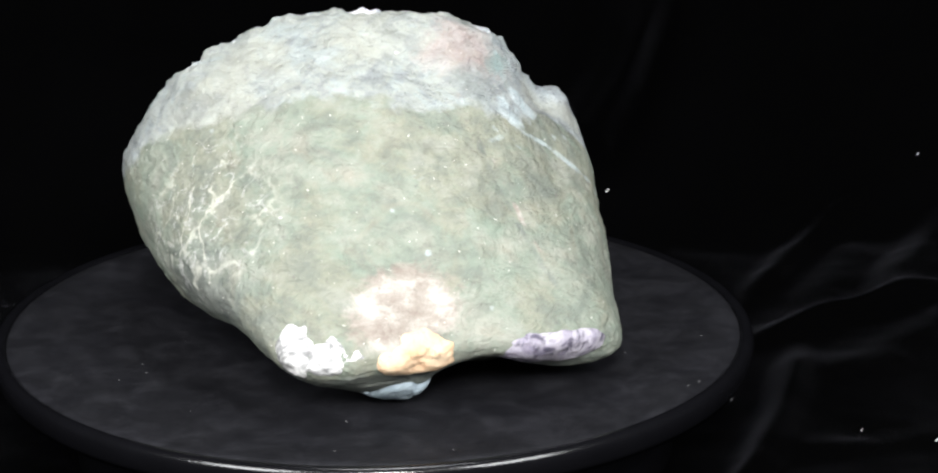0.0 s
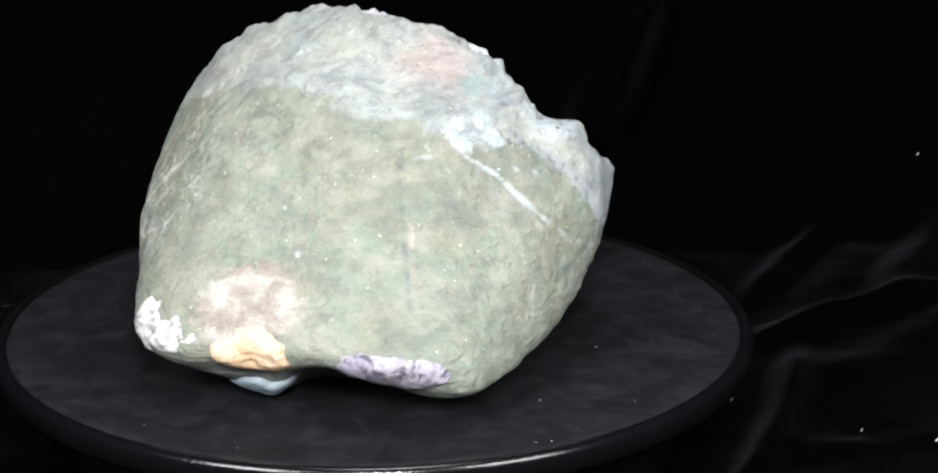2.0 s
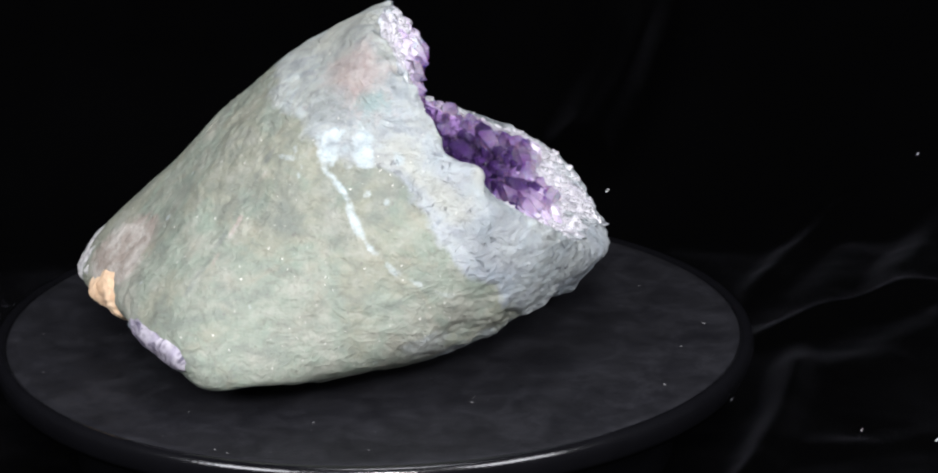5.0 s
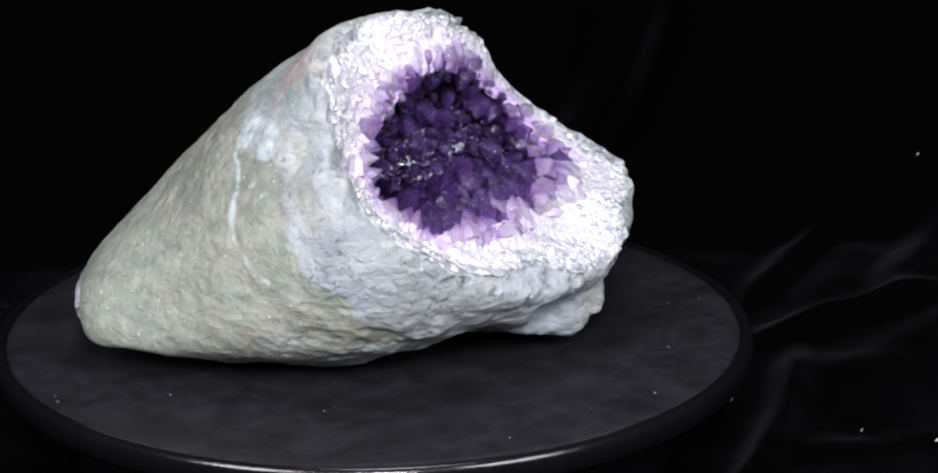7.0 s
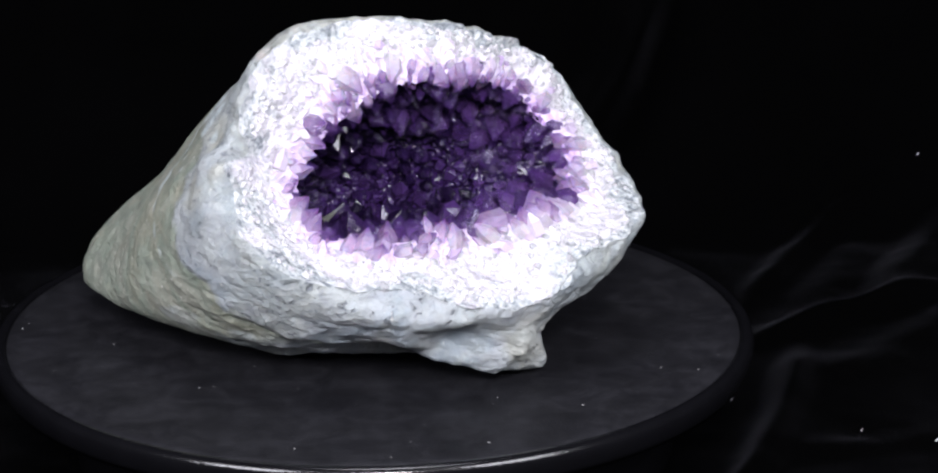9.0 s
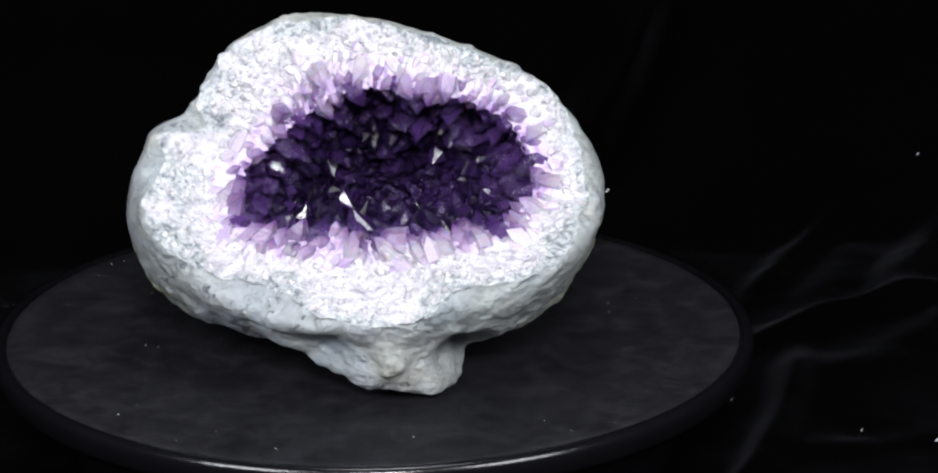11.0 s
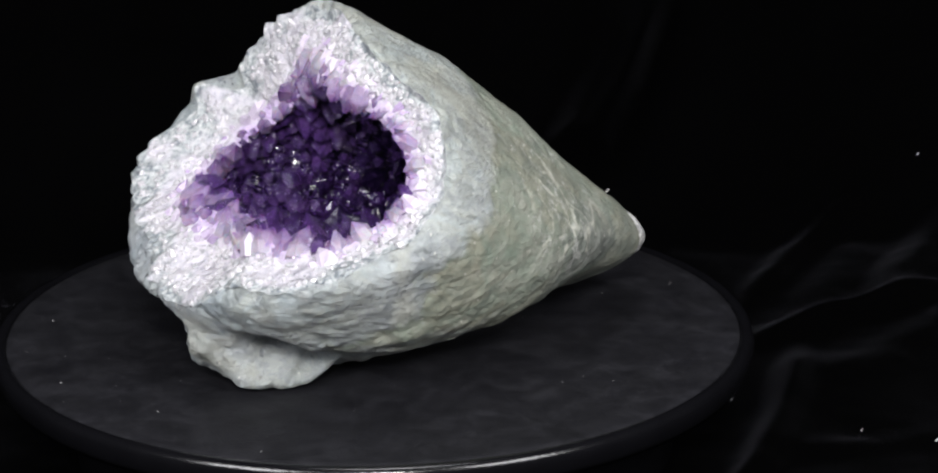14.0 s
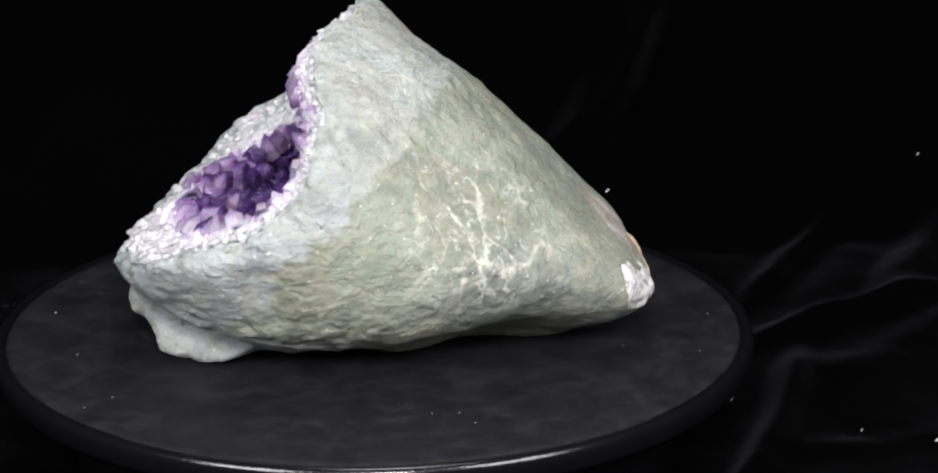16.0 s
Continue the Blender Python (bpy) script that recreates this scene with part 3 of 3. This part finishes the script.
def build_rim(geode, outer_edge):
    """The broken white face between crust and cavity, and the cavity's wall."""
    rows = 70
    s = np.linspace(0, 1, rows)[:, None]
    theta = T_OUT[None] + s * (T_IN - T_OUT)[None]
    phi = np.broadcast_to(PHI, theta.shape)
    d = direction(theta, phi)
    r = stone_radius(d)
    k = np.fft.rfft(r[-1])
    k[4:] = 0
    even = smooth(0.02, 0.6, s)
    r = r * (1 - even) + np.fft.irfft(k, COLS)[None] * even
    P = CENTRE + d * r[..., None]
    ribs = grain(np.stack([np.cos(phi) * 3, np.sin(phi) * 3, s * 0.5 + 0 * phi], -1), 0.11, 61)
    sink = 0.0003 * np.exp(-s / 0.05) - 0.004 * s - 0.005 * s ** 3 + (0.0013 * ribs * smooth(0.05, 0.5, s) + 0.0012 * fbm(P, 0.006, 4, 63) + 0.0032 * fbm(P, 0.012, 3, 64) * smooth(0.75, 0.3, s) + 0.0008 * fbm(P, 0.0022, 2, 65)) * smooth(0, 0.04, s)
    r = r + sink
    P = CENTRE + d * r[..., None]
    P[0] = outer_edge
    agate = smooth(0.30, 0.08, s + 0.34 * fbm(P, 0.012, 4, 67))
    agate = np.maximum(agate, smooth(0.3, 0.6, fbm(P, 0.012, 4, 69)) * smooth(0.5, 0.25, s))
    lilac = smooth(0.45, 0.9, s + 0.2 * fbm(P, 0.008, 4, 71))
    put("quartz_rim", grid_mesh("quartz_rim", P, attributes=dict(agate=agate, lilac=lilac)), RIM, geode, "white sugary quartz rim with grey agate banding")
    return P


def cavity_points(edge, rows, cols=None):
    """The hollow's wall: rows from the rim to the bottom."""
    mid = edge.mean(0)
    v = np.linspace(0, 1, rows)[:, None, None]
    width = np.sqrt(np.clip(1 - v ** 2.6, 0, 1)) * (1 + 0.13 * np.sin(math.pi * np.minimum(v * 1.5, 1)))
    depth = 0.088 * (1 - np.sqrt(np.clip(1 - v ** 1.5, 0, 1))) * 0.5 + 0.088 * 0.5 * v
    flat = edge - mid
    lift = (flat @ AX)[:, None] * AX
    P = mid + (flat - lift)[None] * width + lift[None] * (1 - v) ** 2 - AX * depth
    return P


def build_cavity(geode, edge):
    P = cavity_points(edge, 90)
    P[1:] += 0.0016 * fbm(P[1:], 0.008, 3, 81)[..., None] * (CENTRE + AX * 0.02 - P[1:]) / 0.03
    v = np.linspace(0, 1, 90)[:, None]
    lilac = smooth(0.16, 0.0, v + 0.05 * fbm(P, 0.006, 3, 83))
    put("cavity_lining", grid_mesh("cavity_lining", P, attributes=dict(lilac=lilac)), LINING, geode, "dark purple crystal lining of the hollow")
    return P


def crystal_shape(sides, waist, skew, rnd):
    """A six-sided prism with a pyramid end, one unit wide and about one long, base at z = 0."""
    a = [2 * math.pi * k / 6 + rnd.uniform(-0.12, 0.12) for k in range(6)]
    w = [0.5 * rnd.uniform(0.85, 1.12) for _ in range(6)]
    verts = [(w[k] * math.cos(a[k]), w[k] * math.sin(a[k]), -0.3) for k in range(6)]
    verts += [(w[k] * waist * math.cos(a[k]), w[k] * waist * math.sin(a[k]), sides + rnd.uniform(-0.14, 0.14)) for k in range(6)]
    verts += [(skew * math.cos(a[0]) + 0.06, skew * math.sin(a[0]), 1.0), (skew * math.cos(a[0]) - 0.06, skew * math.sin(a[0]) + 0.05, 0.97)]
    faces = [(k, (k + 1) % 6, 6 + (k + 1) % 6, 6 + k) for k in range(6)]
    faces += [(6, 7, 12), (7, 8, 12), (8, 9, 13, 12), (9, 10, 13), (10, 11, 13), (11, 6, 12, 13)]
    return verts, faces


def crystal_meshes(material, seed, low=0.28, high=0.55):
    rnd = random.Random(seed)
    out = []
    for k in range(9):
        verts, faces = crystal_shape(rnd.uniform(low, high), rnd.uniform(0.84, 0.98), rnd.uniform(0.0, 0.18), rnd)
        me = bpy.data.meshes.new("crystal")
        me.from_pydata(verts, [], faces)
        me.materials.append(material)
        me.update()
        out.append(me)
    return out


def stand_on(at, way, width, length, spin):
    turn = Vector(way).to_track_quat("Z", "Y").to_matrix().to_4x4()
    return Matrix.Translation(at) @ turn @ Matrix.Rotation(spin, 4, "Z") @ Matrix.Diagonal((width, width, length, 1))


def build_crystals(geode, face, wall):
    rnd = random.Random(11)
    kinds = {"white": crystal_meshes(WHITE, 4), "pale": crystal_meshes(PALE, 1), "mid": crystal_meshes(MID, 2), "deep": crystal_meshes(DEEP, 3, 0.3, 0.55)}
    cols = face.shape[1]
    mid = wall[0].mean(0)
    spots, taken = [], []

    def free(p, gap):
        if any((p[0] - q[0]) ** 2 + (p[1] - q[1]) ** 2 + (p[2] - q[2]) ** 2 < gap * gap for q in taken):
            return False
        taken.append(p)
        return True

    # v below 0: on the broken face, above 0: on the wall of the hollow
    for sheet, tries, low, high in ((face, 6000, 0.42, 1.0), (wall, 5200, 0.0, 0.97)):
        rows = sheet.shape[0]
        for k in range(tries):
            u = rnd.random()
            v = low + (high - low) * (u ** 0.7 if sheet is face else u ** 1.25)
            i, j = min(max(int(v * (rows - 1)), 1), rows - 2), rnd.randrange(cols)
            p = sheet[i, j]
            if free(p, (0.0028 + 0.0026 * rnd.random()) if sheet is face or v < 0.1 else 0.0048):
                spots.append((v - 1.0 if sheet is face else v, j, sheet, i))
    spots.sort(key=lambda q: q[:2])
    verts_all, faces_all, small_verts, small_faces, built = [], [], [], [], 0
    for v, j, sheet, i in spots:
        p = sheet[i, j]
        a, b = sheet[i + 1, j] - sheet[i - 1, j], sheet[i, (j + 2) % cols] - sheet[i, j - 2]
        normal = Vector(np.cross(b, a)).normalized()
        inward = Vector(mid - AX * 0.022 - p).normalized()
        if sheet is face:
            if normal.dot(Vector(AX)) < 0:
                normal.negate()
            way = normal * (0.55 + 0.4 * rnd.random()) + inward * 0.7 + Vector([rnd.uniform(-0.3, 0.3) for _ in range(3)])
        else:
            if normal.dot(inward) < 0:
                normal.negate()
            way = normal * 0.75 + inward * (0.9 if v < 0.3 else 0.4) + Vector(AX) * (0.35 if v < 0.1 else 0.2) + Vector([rnd.uniform(-0.34, 0.34) for _ in range(3)])
        big = rnd.random()
        width = (0.0050 if v > -0.25 else 0.0036) * (0.72 + 0.9 * big ** 2)
        if v > 0.05:
            width = 0.0064 * (0.75 + 0.95 * big ** 2.5)
        if v < 0.1 and width > 0.0098:
            width *= 0.8
        length = width * (rnd.uniform(0.8, 1.2) if v < 0.06 else rnd.uniform(0.75, 1.1))
        shade = v + rnd.uniform(-0.16, 0.16) if v < 0.02 else max(v + rnd.uniform(-0.1, 0.1), 0.0)
        kind = "white" if shade < -0.36 else ("pale" if shade < -0.15 else ("mid" if shade < 0.09 else "deep"))
        m = stand_on(p - np.array(Vector(way).normalized()) * (0.0022 if sheet is face else 0.0008), way, width, length, rnd.uniform(0, 6.28))
        if v < -0.25:
            start = len(small_verts)
            me = kinds["white"][rnd.randrange(9)]
            small_verts += [tuple(m @ q.co) for q in me.vertices]
            small_faces += [tuple(start + q for q in f.vertices) for f in me.polygons]
        elif built < 380:
            built += 1
            ob = new("crystal", kinds[kind][rnd.randrange(9)])
            ob.parent = geode
            ob.matrix_basis = m
        else:
            me = kinds["deep"][rnd.randrange(9)]
            start = len(verts_all)
            verts_all += [tuple(m @ q.co) for q in me.vertices]
            faces_all += [tuple(start + q for q in f.vertices) for f in me.polygons]
    me = bpy.data.meshes.new("crystal_fringe")
    me.from_pydata(small_verts, [], small_faces)
    tagged(put("crystal_fringe", me, SMALL, geode, "small milky lilac crystals round the hollow"), kind="stuff")
    me = bpy.data.meshes.new("crystal_bed")
    me.from_pydata(verts_all, [], faces_all)
    tagged(put("crystal_bed", me, BED, geode, "dark purple crystals deep in the hollow, colour deepened for shade"), kind="stuff")


def build_grains(geode, face):
    """Sugary quartz grains that cover the broken white face."""
    rnd = random.Random(21)
    shapes = [crystal_shape(rnd.uniform(0.3, 0.6), rnd.uniform(0.8, 1.0), rnd.uniform(0.0, 0.2), rnd) for _ in range(12)]
    rows, cols = face.shape[:2]
    verts_all, faces_all = [], []
    for k in range(900):
        v = 0.10 + 0.42 * rnd.random() ** 1.3
        i, j = int(v * (rows - 1)), rnd.randrange(cols)
        p = face[i, j]
        normal = Vector(np.cross(face[i, (j + 2) % cols] - face[i, j - 2], face[i + 1, j] - face[i - 1, j])).normalized()
        if normal.dot(Vector(AX)) < 0:
            normal.negate()
        way = normal + Vector([rnd.uniform(-0.6, 0.6) for _ in range(3)])
        width = 0.0013 + 0.0022 * rnd.random() ** 2 + 0.0012 * v
        m = stand_on(p - np.array(way.normalized()) * width * 0.35, way, width, width * rnd.uniform(0.45, 0.8), rnd.uniform(0, 6.28))
        verts, faces = shapes[rnd.randrange(12)]
        start = len(verts_all)
        verts_all += [tuple(m @ Vector(q)) for q in verts]
        faces_all += [tuple(start + q for q in f) for f in faces]
    me = bpy.data.meshes.new("quartz_sugar")
    me.from_pydata(verts_all, [], faces_all)
    tagged(put("quartz_sugar", me, GRAINS, geode, "white sugary quartz grains on the broken face"), kind="stuff")


def build_lump(name, way, width, height, swell, material, geode, label, seed, turn=0.0, ragged=1.0, rough=1.0):
    """A patch of other mineral set into the crust about a direction from the centre."""
    d0 = np.array(way) / np.linalg.norm(way)
    u = np.cross([0, 0, 1], d0)
    u /= np.linalg.norm(u)
    w = np.cross(d0, u)
    u, w = u * math.cos(turn) + w * math.sin(turn), w * math.cos(turn) - u * math.sin(turn)
    rows, cols = 26, 72
    t = np.linspace(0.001, 1, rows)[:, None]
    a = np.linspace(0, 2 * math.pi, cols, endpoint=False)[None]
    edge = 1 + 0.26 * ragged * grain(np.stack([np.cos(a) * 1.4, np.sin(a) * 1.4, 0 * a + seed], -1), 0.8, seed) + 0.10 * ragged * grain(np.stack([np.cos(a) * 4, np.sin(a) * 4, 0 * a + seed], -1), 0.9, seed)
    r0 = float(stone_radius(d0))
    x, y = t * edge * np.cos(a) * width / 2 / r0, t * edge * np.sin(a) * height / 2 / r0
    d = d0 + x[..., None] * u + y[..., None] * w
    d /= np.linalg.norm(d, axis=-1)[..., None]
    P = CENTRE + d * stone_radius(d)[..., None]
    up = swell * (1 - t ** 5) - 0.0022 * t ** 6 + 0.0006 + 0.0009 * rough * fbm(P, 0.007, 5, seed) * (1 - t ** 8)
    put(name, grid_mesh(name, P + d * up[..., None]), material, geode, label)


def build_geode():
    geode = new("geode")
    tagged(geode, "grey-green amethyst geode with purple crystal hollow on a turntable", "geode")
    edge = build_crust(geode)
    face = build_rim(geode, edge)
    wall = build_cavity(geode, face[-1])
    build_patches(geode)
    build_grains(geode, face)
    build_crystals(geode, face, wall)
    return geode


def build_patches(geode):
    build_lump("calcite_patch", (0.0144, -0.0786, -0.0240), 0.028, 0.019, 0.0016, CALCITE, geode, "orange calcite patch at the broken base", 3, ragged=0.6, rough=2.0)
    build_lump("quartz_patch", (-0.0228, -0.0815, -0.0200), 0.015, 0.018, 0.0007, MILKY, geode, "milky white quartz patch", 5, rough=1.6)
    build_lump("quartz_patch", (-0.0125, -0.0845, -0.0218), 0.024, 0.012, 0.0006, MILKY, geode, "milky white quartz patch", 6, rough=1.6)
    build_lump("amethyst_patch", (0.0560, -0.0668, -0.0270), 0.038, 0.017, 0.0007, BROKEN, geode, "broken pale violet amethyst patch", 9, rough=1.6)
    build_lump("base_patch", (0.0095, -0.0656, -0.0405), 0.026, 0.015, 0.002, BLUISH, geode, "smooth blue-grey stone under the broken base", 13)


GEODE = build_geode()


# ---------------------------------------------------------------- dust and lint
def flake(bm, at, size, rnd, flat):
    ring = [bm.verts.new((at[0] + size * rnd.uniform(0.4, 1) * math.cos(a), at[1] + size * rnd.uniform(0.4, 1) * math.sin(a), at[2])) for a in np.linspace(0, 5.2, 6)]
    tip = bm.verts.new((at[0], at[1], at[2] + size * flat))
    low = bm.verts.new((at[0], at[1], at[2] - size * 0.2))
    for a, b in zip(ring, ring[1:] + ring[:1]):
        bm.faces.new((a, b, tip))
        bm.faces.new((b, a, low))


def build_dust(table):
    rnd = random.Random(4)
    bm = bmesh.new()
    for x, y in ((-0.0302, 0.0946), (0.0101, 0.1098), (0.0657, 0.0873), (0.0721, 0.0241), (0.1041, -0.0556), (0.0822, -0.0272)):
        flake(bm, (x, y, 0.0001), 0.0005, rnd, 0.4)
    for k in range(90):
        a, r = rnd.uniform(0, 6.28), 0.118 * math.sqrt(rnd.random())
        flake(bm, (r * math.cos(a), r * math.sin(a), 0.0001), rnd.choice((0.0001, 0.00012, 0.00018, 0.0003)), rnd, 0.4)
    tagged(part("dust", bm, DUST, table, "scattered pale dust specks"), kind="stuff")


def build_lint():
    rnd = random.Random(8)
    first = None
    for x, s0, size in ((0.2192, 0.259, 0.0006), (0.0945, 0.2420, 0.0009), (0.1256, 0.0454, 0.0006), (0.1673, 0.014, 0.0005), (0.191, 0.0002, 0.0006)):
        x, s0 = np.array([[x]]), np.array([[s0]])
        p, n = cloth_point(x, s0)
        p = (p + n * (cloth_height(x, s0)[..., None] + 0.0004))[0, 0]
        bm = bmesh.new()
        flake(bm, (0, 0, 0), size, rnd, 0.6)
        flake(bm, (size * 0.7, size * 0.5, size * 0.8), size * 0.7, rnd, 0.6)
        ob = part("lint", bm, LINT, None)
        ob.location = p
        tagged(ob, "tiny white lint fleck caught on black velvet", "lint", "lint on the cloth")


build_dust(TABLE)
build_lint()


def motions():
    walk(TABLE, [(t, pose(0.0013, 0, 0, 0, 0, -a)) for t, a in TURNS])
    walk(GEODE, [(t, pose(0, 0, 0, 0, 0, -a)) for t, a in TURNS])


motions()
